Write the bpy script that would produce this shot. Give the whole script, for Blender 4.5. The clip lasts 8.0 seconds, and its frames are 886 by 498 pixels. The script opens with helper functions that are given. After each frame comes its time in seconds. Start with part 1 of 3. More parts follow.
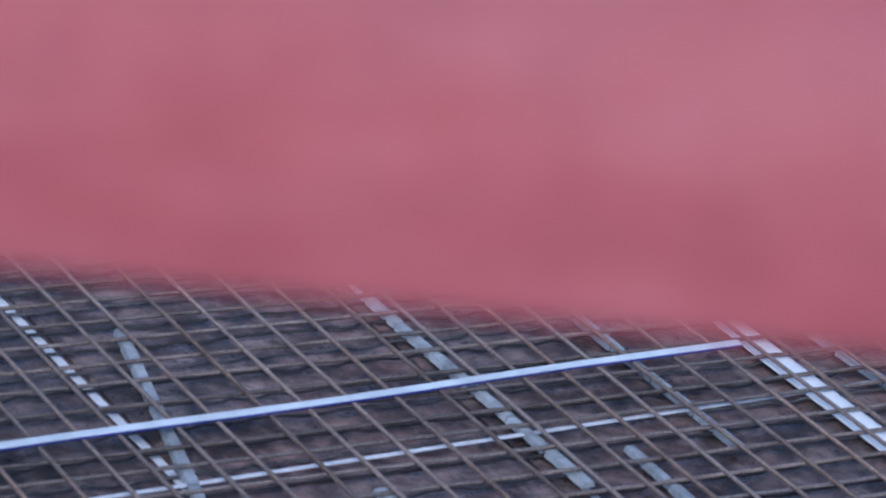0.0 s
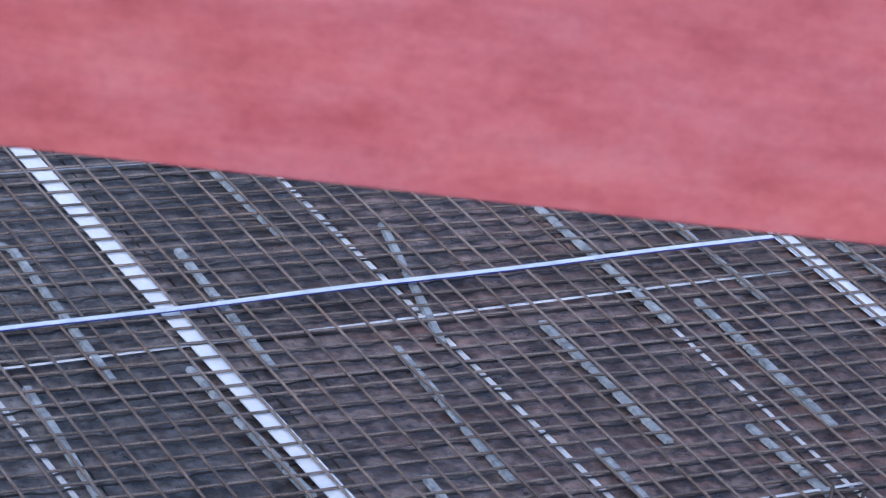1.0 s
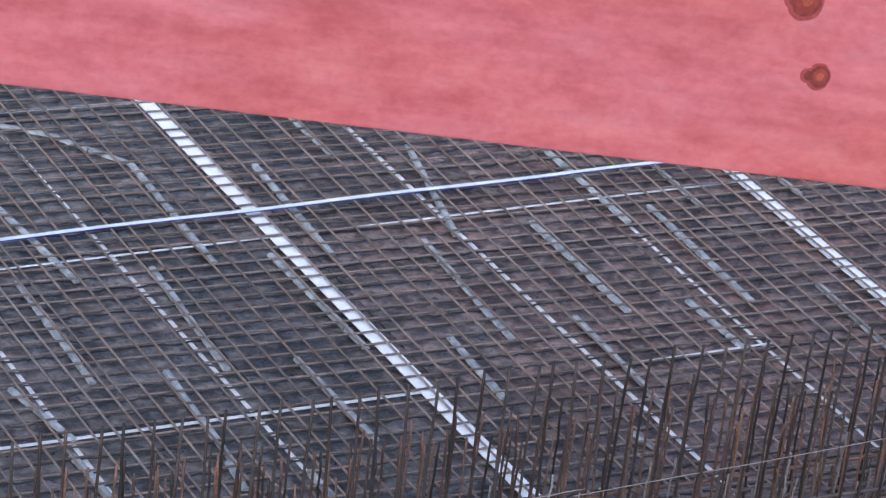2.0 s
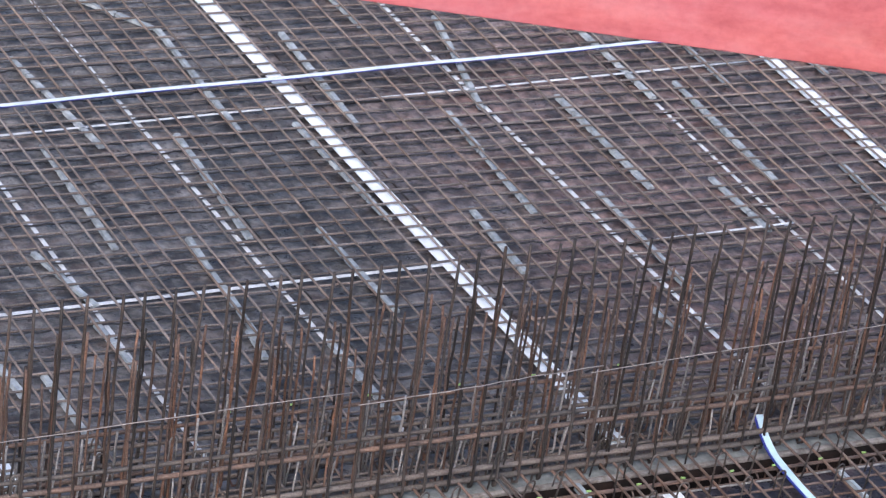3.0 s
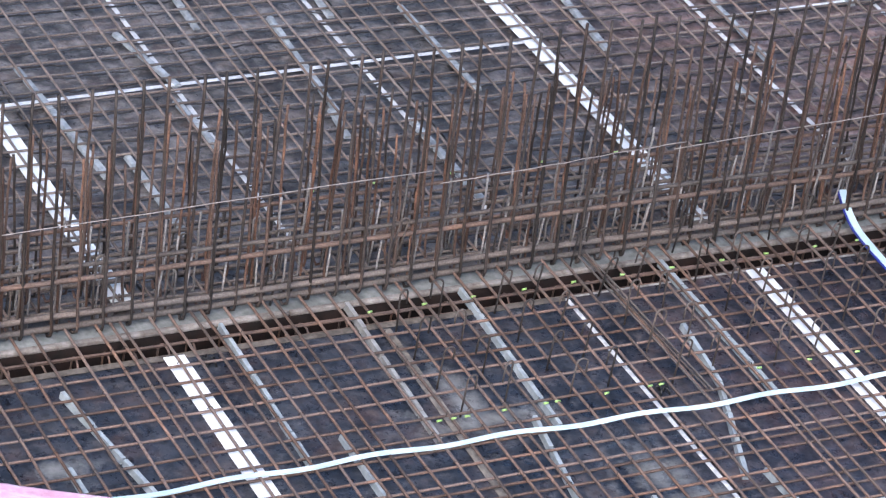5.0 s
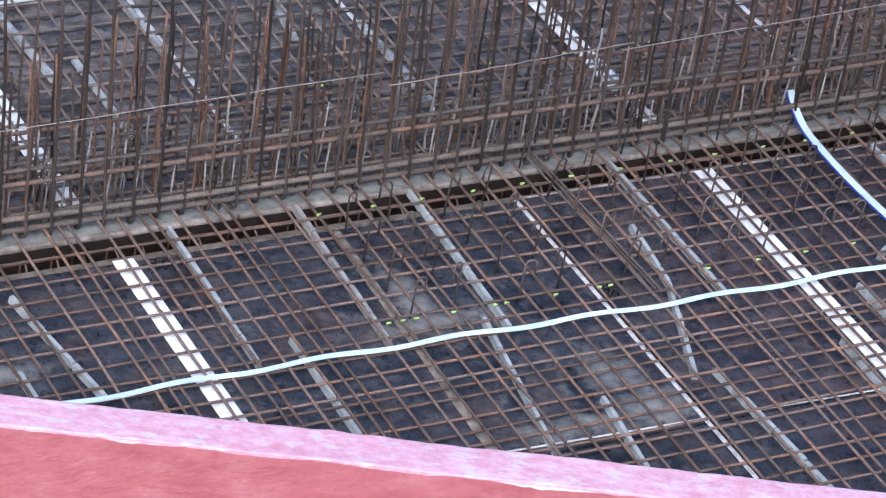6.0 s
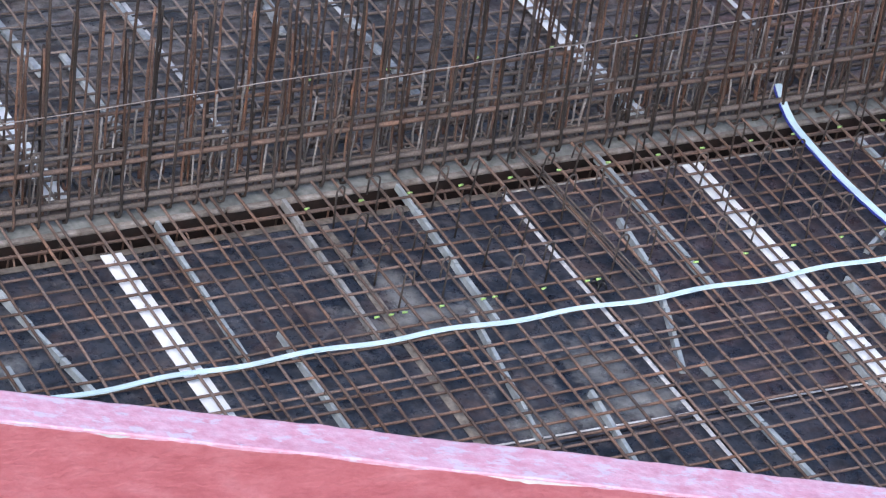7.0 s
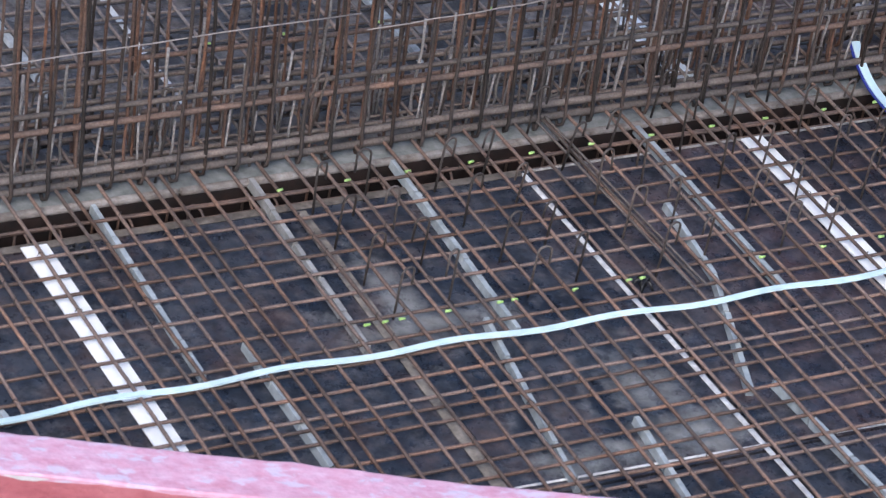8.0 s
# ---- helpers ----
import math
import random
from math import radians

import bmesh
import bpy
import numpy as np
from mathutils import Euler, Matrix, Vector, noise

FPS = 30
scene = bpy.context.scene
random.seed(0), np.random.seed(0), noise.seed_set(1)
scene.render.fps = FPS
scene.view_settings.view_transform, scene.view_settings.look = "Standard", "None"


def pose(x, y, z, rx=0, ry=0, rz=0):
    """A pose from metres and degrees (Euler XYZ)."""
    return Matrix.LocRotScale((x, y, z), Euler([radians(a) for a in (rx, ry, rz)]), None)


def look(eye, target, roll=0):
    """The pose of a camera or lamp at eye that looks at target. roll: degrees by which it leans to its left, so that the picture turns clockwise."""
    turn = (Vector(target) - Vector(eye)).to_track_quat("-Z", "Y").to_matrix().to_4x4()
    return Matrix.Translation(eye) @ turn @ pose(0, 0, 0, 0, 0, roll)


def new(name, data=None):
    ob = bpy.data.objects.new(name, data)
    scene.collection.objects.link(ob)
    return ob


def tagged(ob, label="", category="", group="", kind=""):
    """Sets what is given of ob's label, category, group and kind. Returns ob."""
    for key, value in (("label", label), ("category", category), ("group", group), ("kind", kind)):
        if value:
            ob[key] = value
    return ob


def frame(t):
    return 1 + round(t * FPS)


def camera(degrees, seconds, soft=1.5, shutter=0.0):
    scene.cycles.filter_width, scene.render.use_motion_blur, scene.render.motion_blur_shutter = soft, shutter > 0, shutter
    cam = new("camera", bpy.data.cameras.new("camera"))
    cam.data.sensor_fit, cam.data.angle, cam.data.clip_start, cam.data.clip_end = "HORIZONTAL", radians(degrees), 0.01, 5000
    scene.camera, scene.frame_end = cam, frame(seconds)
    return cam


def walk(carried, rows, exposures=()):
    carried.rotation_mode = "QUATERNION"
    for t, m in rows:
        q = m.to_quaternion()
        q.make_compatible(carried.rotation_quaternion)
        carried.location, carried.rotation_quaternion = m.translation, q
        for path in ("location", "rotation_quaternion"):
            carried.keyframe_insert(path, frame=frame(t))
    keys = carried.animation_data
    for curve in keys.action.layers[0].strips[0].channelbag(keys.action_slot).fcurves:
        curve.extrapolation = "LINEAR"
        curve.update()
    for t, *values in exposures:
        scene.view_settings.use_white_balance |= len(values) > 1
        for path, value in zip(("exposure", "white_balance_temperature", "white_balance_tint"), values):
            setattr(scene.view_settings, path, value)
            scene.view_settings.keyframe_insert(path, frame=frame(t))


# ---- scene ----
cam = camera(14.533, 8.0, soft=1.22)
cam.data.dof.use_dof = True
cam.data.dof.focus_distance = 18.2
cam.data.dof.aperture_fstop = 6.5
PATH = [
    (0.0, look((-2.146, -2.483, 4.937), (7.384, 11.106, -2.028), 10.23)),
    (0.5, look((-3.525, -5.028, 6.231), (5.486, 8.699, -1.143), 9.79)),
    (0.7, look((-4.600, -5.948, 6.815), (4.477, 7.684, -0.651), 10.32)),
    (1.0, look((-5.762, -7.904, 7.811), (2.968, 5.913, 0.270), 9.83)),
    (1.5, look((-8.052, -10.784, 9.429), (0.903, 2.781, 1.696), 10.41)),
    (1.7, look((-8.994, -11.992, 10.096), (0.010, 1.509, 2.307), 10.58)),
    (2.8, look((-9.000, -12.000, 10.300), (-0.153, 1.184, 1.819), 12.02)),
    (3.0, look((-9.000, -12.000, 10.300), (-0.193, 1.140, 1.710), 12.11)),
    (3.5, look((-9.000, -12.000, 10.300), (-0.415, 0.904, 1.146), 12.04)),
    (4.0, look((-9.000, -12.000, 10.300), (-0.564, 0.805, 0.874), 11.65)),
    (4.2, look((-9.000, -12.000, 10.300), (-0.611, 0.809, 0.837), 11.45)),
    (5.3, look((-9.000, -12.000, 10.300), (-0.671, 0.626, 0.542), 11.43)),
    (5.5, look((-9.000, -12.000, 10.300), (-0.576, 0.492, 0.452), 11.56)),
    (6.0, look((-9.000, -12.000, 10.300), (-0.520, 0.326, 0.292), 11.79)),
    (6.5, look((-9.000, -12.000, 10.300), (-0.484, 0.291, 0.280), 11.94)),
    (7.0, look((-9.000, -12.000, 10.300), (-0.470, 0.280, 0.278), 11.87)),
    (7.5, look((-8.941, -11.922, 10.227), (-0.412, 0.335, 0.177), 11.95)),
    (8.0, look((-7.361, -9.532, 8.208), (1.230, 2.744, -1.768), 12.03)),
]
walk(cam, PATH, [(0.0, 0.22, 4950, 11.5), (0.5, 0.38, 4980, 11.5), (1.0, 0.52, 5150, 12), (1.5, 0.65, 5350, 11.5), (1.7, 0.68, 5450, 11), (2.8, 1.1, 6050, 11), (3.5, 1.2, 6000, 11), (4.2, 1.32, 6050, 11), (5.3, 1.38, 6000, 11), (6.5, 1.03, 5980, 11), (8.0, 0.98, 5980, 11)])

# ---- light: open shade under a bright, hazy sky ----
world = bpy.data.worlds.new("world")
scene.world = world
world.use_nodes = True
wn = world.node_tree.nodes
sky = wn.new("ShaderNodeTexSky")
sky.sky_type = "NISHITA"
sky.sun_disc = False
sky.sun_elevation = radians(44)
sky.sun_rotation = radians(220)
sky.dust_density = 3.0
world.node_tree.links.new(sky.outputs[0], wn["Background"].inputs[0])
wn["Background"].inputs[1].default_value = 0.13
sun_data = bpy.data.lights.new("sun", "SUN")
sun_data.energy = 1.0
sun_data.angle = radians(30)
sun_data.color = (1.0, 0.95, 0.9)
sun = new("sun", sun_data)
sun.matrix_world = look((-12, -14, 18), (0, 0, 0))


# ---- materials ----
def material(name, rough=0.6, metal=0.0):
    m = bpy.data.materials.new(name)
    m.use_nodes = True
    b = m.node_tree.nodes["Principled BSDF"]
    b.inputs["Roughness"].default_value = rough
    b.inputs["Metallic"].default_value = metal
    return m, m.node_tree.nodes, m.node_tree.links, b


def coords(nodes, links, scale=(1, 1, 1), kind="Object"):
    tc = nodes.new("ShaderNodeTexCoord")
    mp = nodes.new("ShaderNodeMapping")
    mp.inputs["Scale"].default_value = scale
    links.new(tc.outputs[kind], mp.inputs["Vector"])
    return mp.outputs[0]


def world_coords(nodes, links, scale=(1, 1, 1)):
    geo = nodes.new("ShaderNodeNewGeometry")
    mp = nodes.new("ShaderNodeMapping")
    mp.inputs["Scale"].default_value = scale
    links.new(geo.outputs["Position"], mp.inputs["Vector"])
    return mp.outputs[0]


def noise_ramp(nodes, links, vec, scale, stops, detail=6.0, rough=0.6):
    n = nodes.new("ShaderNodeTexNoise")
    n.inputs["Scale"].default_value = scale
    n.inputs["Detail"].default_value = detail
    n.inputs["Roughness"].default_value = rough
    links.new(vec, n.inputs["Vector"])
    r = nodes.new("ShaderNodeValToRGB")
    e = r.color_ramp.elements
    while len(e) < len(stops):
        e.new(0.5)
    for el, (p, c) in zip(e, stops):
        el.position = p
        el.color = (*c, 1)
    links.new(n.outputs["Fac"], r.inputs["Fac"])
    return r.outputs["Color"], n.outputs["Fac"]


def mix(nodes, links, a, b, fac, mode="MIX"):
    m = nodes.new("ShaderNodeMix")
    m.data_type, m.blend_type = "RGBA", mode
    for sock, v in ((m.inputs[0], fac), (m.inputs[6], a), (m.inputs[7], b)):
        if isinstance(v, (int, float)):
            sock.default_value = v
        elif isinstance(v, tuple):
            sock.default_value = (*v, 1)
        else:
            links.new(v, sock)
    return m.outputs[2]


def bump(nodes, links, b, height, strength, distance=0.01):
    n = nodes.new("ShaderNodeBump")
    n.inputs["Strength"].default_value = strength
    n.inputs["Distance"].default_value = distance
    links.new(height, n.inputs["Height"])
    links.new(n.outputs[0], b.inputs["Normal"])


def random_tint(nodes, links, colour, low, high):
    """Brightness varied from object to object."""
    info = nodes.new("ShaderNodeObjectInfo")
    mr = nodes.new("ShaderNodeMapRange")
    mr.inputs["To Min"].default_value = low
    mr.inputs["To Max"].default_value = high
    links.new(info.outputs["Random"], mr.inputs["Value"])
    hsv = nodes.new("ShaderNodeHueSaturation")
    links.new(mr.outputs[0], hsv.inputs["Value"])
    links.new(colour, hsv.inputs["Color"])
    return hsv.outputs[0]


def math_node(nodes, links, op, a, b):
    n = nodes.new("ShaderNodeMath")
    n.operation = op
    for sock, v in zip(n.inputs, (a, b)):
        if isinstance(v, (int, float)):
            sock.default_value = v
        else:
            links.new(v, sock)
    return n.outputs[0]


def steel(name, dark, mid, light, low=0.55, high=1.5):
    m, n, l, b = material(name, 0.68)
    v = world_coords(n, l)
    c1, _ = noise_ramp(n, l, v, 6.0, [(0.28, dark), (0.5, mid), (0.74, light)])
    c2, f2 = noise_ramp(n, l, v, 80.0, [(0.35, (0.5, 0.47, 0.46)), (0.65, (1, 1, 1))], 3.0)
    grey, _ = noise_ramp(n, l, v, 2.3, [(0.42, (0, 0, 0)), (0.62, (1, 1, 1))], 3.0)
    hue = mix(n, l, c1, tuple(0.75 * (c[0] + c[1] + c[2]) / 3 + 0.02 for c in [mid] for _ in range(3)), mix(n, l, (0, 0, 0), (0.42, 0.42, 0.42), grey))
    # from bar to bar the scale is rustier or a duller beige-grey
    info = n.new("ShaderNodeObjectInfo")
    other = math_node(n, l, "FRACT", math_node(n, l, "MULTIPLY", info.outputs["Random"], 7.31), 0.0)
    dull = tuple(0.55 * (mid[0] + mid[1] + mid[2]) / 3 + 0.5 * c for c in mid)
    hue = mix(n, l, hue, dull, math_node(n, l, "MULTIPLY", math_node(n, l, "POWER", other, 1.5), 0.75))
    col = mix(n, l, hue, c2, 0.8, "MULTIPLY")
    l.new(random_tint(n, l, col, low, high), b.inputs["Base Color"])
    b.inputs["Metallic"].default_value = 0.2
    bump(n, l, b, f2, 0.5, 0.002)
    return m


RUST = steel("rusty_steel", (0.095, 0.060, 0.046), (0.235, 0.140, 0.100), (0.42, 0.235, 0.155), 0.65, 1.45)
CAGE_STEEL = steel("rusty_starter_steel", (0.055, 0.034, 0.026), (0.145, 0.076, 0.050), (0.31, 0.145, 0.080), 0.5, 1.7)
HOOK_STEEL = steel("bent_hook_steel", (0.050, 0.040, 0.035), (0.110, 0.085, 0.072), (0.21, 0.165, 0.14))
RUNNER_STEEL = steel("dusty_brown_runner_steel", (0.085, 0.066, 0.056), (0.175, 0.135, 0.112), (0.30, 0.225, 0.18), 0.7, 1.3)
DARK_STEEL = steel("weathered_steel", (0.028, 0.022, 0.020), (0.066, 0.047, 0.039), (0.165, 0.092, 0.062), 0.45, 1.7)
# dark tone of the bars that imitate shade under the far mat
SHADE_STEEL = steel("shade_tone_steel", (0.042, 0.038, 0.038), (0.088, 0.078, 0.077), (0.16, 0.138, 0.132), 0.6, 1.8)
PALE_STEEL = steel("cement_splashed_steel", (0.18, 0.165, 0.16), (0.32, 0.29, 0.275), (0.50, 0.47, 0.455))
# a paler, tanner rust for the long bars of the far mat
FAR_STEEL = steel("pale_rusty_steel", (0.15, 0.098, 0.072), (0.30, 0.205, 0.152), (0.46, 0.335, 0.26), 0.75, 1.35)
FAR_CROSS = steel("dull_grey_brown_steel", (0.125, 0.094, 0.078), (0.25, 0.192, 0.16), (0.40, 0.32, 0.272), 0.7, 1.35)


def oval_mask(nodes, links, x, y, rx, ry):
    """A soft oval at x, y on the deck."""
    geo = nodes.new("ShaderNodeNewGeometry")
    mp = nodes.new("ShaderNodeMapping")
    mp.vector_type = "TEXTURE"
    mp.inputs["Location"].default_value = (x, y, 0)
    mp.inputs["Scale"].default_value = (rx, ry, 100)
    links.new(geo.outputs["Position"], mp.inputs["Vector"])
    g = nodes.new("ShaderNodeTexGradient")
    g.gradient_type = "SPHERICAL"
    links.new(mp.outputs[0], g.inputs["Vector"])
    return g.outputs["Fac"]


def film(name, base, dusty, stain, ovals=(), tint=None, fine=20.0, rust=0.65, wash_at=(5.5, 4.0, 4.6, 6.0), gloss=0.25):
    m, n, l, b = material(name, 0.38)
    v = world_coords(n, l)
    c1, f1 = noise_ramp(n, l, v, 2.2, [(0.40, base), (0.66, dusty)], 9.0, 0.68)
    c2, f2 = noise_ramp(n, l, v, 9.0, [(0.50, (0, 0, 0)), (0.68, (1, 1, 1))], 7.0, 0.72)
    col = mix(n, l, c1, stain, c2)
    # small dark damp spots and brown rust washed off the bars
    spots, f5 = noise_ramp(n, l, v, fine, [(0.38, (0.35, 0.36, 0.40)), (0.52, (1, 1, 1)), (0.70, (1.0, 1.0, 1.0))], 5.0, 0.7)
    col = mix(n, l, col, spots, 0.85, "MULTIPLY")
    rusty, _ = noise_ramp(n, l, v, 4.1, [(0.50, (0, 0, 0)), (0.68, (rust, rust, rust))], 6.0, 0.7)
    col = mix(n, l, col, mix(n, l, stain, (1.05, 0.62, 0.45), 1.0, "MULTIPLY"), rusty)
    if tint:
        c6, _ = noise_ramp(n, l, v, 1.3, [(0.3, (0.25, 0.25, 0.25)), (0.65, (1, 1, 1))], 6.0)
        wash = math_node(n, l, "MULTIPLY", math_node(n, l, "MINIMUM", math_node(n, l, "MULTIPLY", oval_mask(n, l, *wash_at), 2.5), 1.0), c6)
        col = mix(n, l, col, mix(n, l, col, tint, 1.0, "MULTIPLY"), wash)
    if ovals:
        total = 0.0
        for q in ovals:
            total = math_node(n, l, "MAXIMUM", total, oval_mask(n, l, *q))
        c3, f3 = noise_ramp(n, l, v, 5.0, [(0.3, (0, 0, 0)), (0.7, (1, 1, 1))], 8.0, 0.7)
        # ragged patches: the noise bites into the oval's rim
        fac = math_node(n, l, "MULTIPLY", math_node(n, l, "ADD", math_node(n, l, "MULTIPLY", total, 0.9), math_node(n, l, "SUBTRACT", math_node(n, l, "MULTIPLY", f3, 2.2), 1.36)), 1.3)
        clip = n.new("ShaderNodeClamp")
        l.new(fac, clip.inputs[0])
        col = mix(n, l, col, (0.215, 0.217, 0.213), clip.outputs[0])
    l.new(random_tint(n, l, col, 0.8, 1.2), b.inputs["Base Color"])
    r, _ = noise_ramp(n, l, v, 12.0, [(0.38, (gloss, gloss, gloss)), (0.62, (0.72, 0.72, 0.72))], 6.0, 0.7)
    l.new(r, b.inputs["Roughness"])
    bump(n, l, b, f5, 0.22, 0.006)
    return m


# slurry stains; the oval at 0.10, -0.42 paints a wet sheen on the panel
SLURRY_AND_SHEEN = ((0.20, -0.74, 0.42, 0.30), (0.30, -0.82, 0.24, 0.18), (0.10, -0.42, 0.34, 0.42), (-0.25, -0.82, 0.60, 0.17), (-0.62, 0.40, 0.16, 0.75), (-0.45, 0.18, 0.6, 0.16), (-2.85, 0.35, 0.3, 0.13))
NEAR_FILM = film("film_faced_plywood", (0.012, 0.016, 0.026), (0.052, 0.059, 0.076), (0.088, 0.083, 0.088), SLURRY_AND_SHEEN, (1.25, 1.0, 1.0), 20.0, 0.4, (2.6, -0.3, 2.6, 3.0), 0.12)
FAR_FILM = film("dusty_plywood", (0.066, 0.062, 0.062), (0.160, 0.148, 0.145), (0.26, 0.238, 0.228), (), (1.32, 0.9, 0.80), 9.0, 0.2)


def plain(name, a, c, scale, rough, big=2.0, bump_strength=0.25, dirt=0.72):
    m, n, l, b = material(name, rough)
    v = world_coords(n, l)
    c1, f1 = noise_ramp(n, l, v, scale, [(0.3, a), (0.7, c)], 8.0, 0.65)
    c2, _ = noise_ramp(n, l, v, big, [(0.3, (dirt, dirt, dirt)), (0.7, (1, 1, 1))], 4.0)
    l.new(mix(n, l, c1, c2, 0.8, "MULTIPLY"), b.inputs["Base Color"])
    bump(n, l, b, f1, bump_strength, 0.004)
    return m


CONCRETE = plain("concrete", (0.15, 0.162, 0.16), (0.38, 0.395, 0.385), 15.0, 0.9, 3.1, 0.6, 0.5)
SODDEN = plain("sodden_edge_board", (0.06, 0.050, 0.041), (0.25, 0.212, 0.18), 19.0, 0.9, 3.0, 0.5, 0.5)
DUST = plain("weathered_board", (0.13, 0.112, 0.095), (0.40, 0.35, 0.30), 21.0, 0.9, 4.0, 0.4, 0.5)
FAR_SPACER = plain("cement_stained_plastic", (0.20, 0.218, 0.23), (0.57, 0.60, 0.615), 14.0, 0.7, 6.0, 0.25, 0.6)
LIP = plain("splashed_timber_edge", (0.14, 0.108, 0.086), (0.46, 0.425, 0.40), 17.0, 0.9, 2.6, 0.8, 0.45)
# the shade deep in the trench is put into this near-black timber
TRENCH = plain("shade_dark_trench_timber", (0.003, 0.002, 0.002), (0.034, 0.014, 0.010), 13.0, 0.95, 2.4, 0.9, 0.25)
BLACK = plain("black_plastic", (0.012, 0.012, 0.014), (0.03, 0.03, 0.032), 30.0, 0.5)
SPACER = plain("grey_plastic", (0.26, 0.295, 0.315), (0.47, 0.515, 0.545), 16.0, 0.55, 4.0)
SPLASHED = plain("mud_splashed_plastic", (0.20, 0.19, 0.18), (0.42, 0.42, 0.42), 16.0, 0.7, 5.0, 0.25, 0.6)
WHITE = plain("white_paint", (0.86, 0.87, 0.88), (0.96, 0.97, 0.97), 20.0, 0.5, 3.0, 0.1, 0.92)
WORN_TRIM = plain("worn_grey_strip", (0.16, 0.14, 0.125), (0.62, 0.59, 0.56), 26.0, 0.8, 7.0, 0.3, 0.4)
TRIM = plain("bleached_timber", (0.60, 0.60, 0.61), (0.88, 0.88, 0.89), 25.0, 0.7, 3.0, 0.2, 0.8)
SCUFFED_TRIM = plain("scuffed_bleached_timber", (0.50, 0.48, 0.48), (0.90, 0.90, 0.90), 30.0, 0.7, 9.0)
BROWN = plain("wet_timber", (0.010, 0.007, 0.007), (0.085, 0.044, 0.030), 9.0, 0.85, 1.6, 0.6, 0.35)
EARTH = plain("earth", (0.09, 0.07, 0.055), (0.18, 0.145, 0.115), 3.0, 0.95, 0.2, 0.6)
TAPE = plain("pale_blue_strap", (0.60, 0.80, 0.86), (0.74, 0.89, 0.93), 12.0, 0.45, 5.0, 0.08)
PALE_TAPE = plain("pale_lilac_strap", (0.70, 0.755, 0.77), (0.85, 0.885, 0.89), 12.0, 0.5, 5.0, 0.08)
TAPE_FRINGE = plain("blue_strap_fringe", (0.02, 0.03, 0.22), (0.04, 0.055, 0.36), 12.0, 0.5, 5.0, 0.08)
LIME = plain("lime_plastic", (0.28, 0.50, 0.10), (0.56, 0.80, 0.30), 40.0, 0.35, 8.0, 0.1)
WIRE = plain("galvanised_wire", (0.27, 0.23, 0.21), (0.42, 0.37, 0.34), 30.0, 0.6)


def painted_wood(name, deep, mid, worn, streak=0.45, peel=0.3, fine=1.0, strokes=0.25, speck=0.4, sunburn=0.0, patch=None):
    m, n, l, b = material(name, 0.6)
    v = coords(n, l, (0.8, 1.6, 1.6))
    c1, f1 = noise_ramp(n, l, v, 2.2 * fine, [(0.32, deep), (0.5, mid), (0.70, worn)], 9.0, 0.68)
    v2 = coords(n, l, (1.0, 5.0, 5.0))
    c2, f2 = noise_ramp(n, l, v2, 2.6, [(0.32, (0.72, 0.62, 0.64)), (0.6, (1, 1, 1))], 6.0)
    # slanting brush strokes
    tc = n.new("ShaderNodeTexCoord")
    turn = n.new("ShaderNodeMapping")
    turn.vector_type = "TEXTURE"
    turn.inputs["Rotation"].default_value = (0, radians(-17), 0)
    turn.inputs["Scale"].default_value = (1.5, 1.0, 1.0)
    l.new(tc.outputs["Object"], turn.inputs["Vector"])
    c3, f3 = noise_ramp(n, l, turn.outputs[0], 22.0, [(0.3, (0, 0, 0)), (0.7, (1, 1, 1))], 3.0)
    c4, _ = noise_ramp(n, l, coords(n, l), 26.0, [(0.34, (0.80, 0.74, 0.78)), (0.56, (1, 1, 1))], 6.0, 0.7)
    c5, _ = noise_ramp(n, l, turn.outputs[0], 22.0, [(0.36, (0.80, 0.70, 0.70)), (0.52, (1, 1, 1))], 2.5)
    warm, _ = noise_ramp(n, l, coords(n, l, (0.5, 1.0, 1.4)), 1.1, [(0.42, (1, 1, 1)), (0.62, (1.0, 0.94, 0.78))], 5.0)
    col = mix(n, l, c1, c2, streak, "MULTIPLY")
    col = mix(n, l, col, warm, sunburn, "MULTIPLY")
    col = mix(n, l, mix(n, l, col, c4, speck, "MULTIPLY"), c5, strokes, "MULTIPLY")
    if patch:
        c7, _ = noise_ramp(n, l, coords(n, l, (1.0, 2.2, 2.2)), 8.0, [(0.52, (0, 0, 0)), (0.60, (0.8, 0.8, 0.8))], 7.0, 0.66)
        col = mix(n, l, col, patch, c7)
    l.new(col, b.inputs["Base Color"])
    bump(n, l, b, f3, peel, 0.012)
    return m


RED = painted_wood("red_paint_on_timber", (0.36, 0.098, 0.117), (0.42, 0.130, 0.153), (0.48, 0.185, 0.214), 0.15, 1.0, 2.2, 0.10, 0.40)
UPPER_RED = painted_wood("sun_faded_red_paint", (0.425, 0.092, 0.103), (0.52, 0.139, 0.154), (0.56, 0.192, 0.210), 0.50, 0.12, 1.6, 0.0, 0.5, 0.8)
# worn faded pink, with the sky reflection on the top face paled into it
PINK = painted_wood("worn_sky_paled_pink_paint", (0.55, 0.250, 0.335), (0.61, 0.350, 0.46), (0.66, 0.46, 0.57), 0.12, 0.7, 5.0, 0.10, 0.5, 0.0, (0.56, 0.50, 0.62))
CHIP = plain("bare_primer", (0.55, 0.52, 0.54), (0.74, 0.71, 0.72), 22.0, 0.8)
KNOT_HEART = plain("lighter_knot_heart", (0.28, 0.060, 0.035), (0.42, 0.105, 0.062), 24.0, 1.0, 20.0)
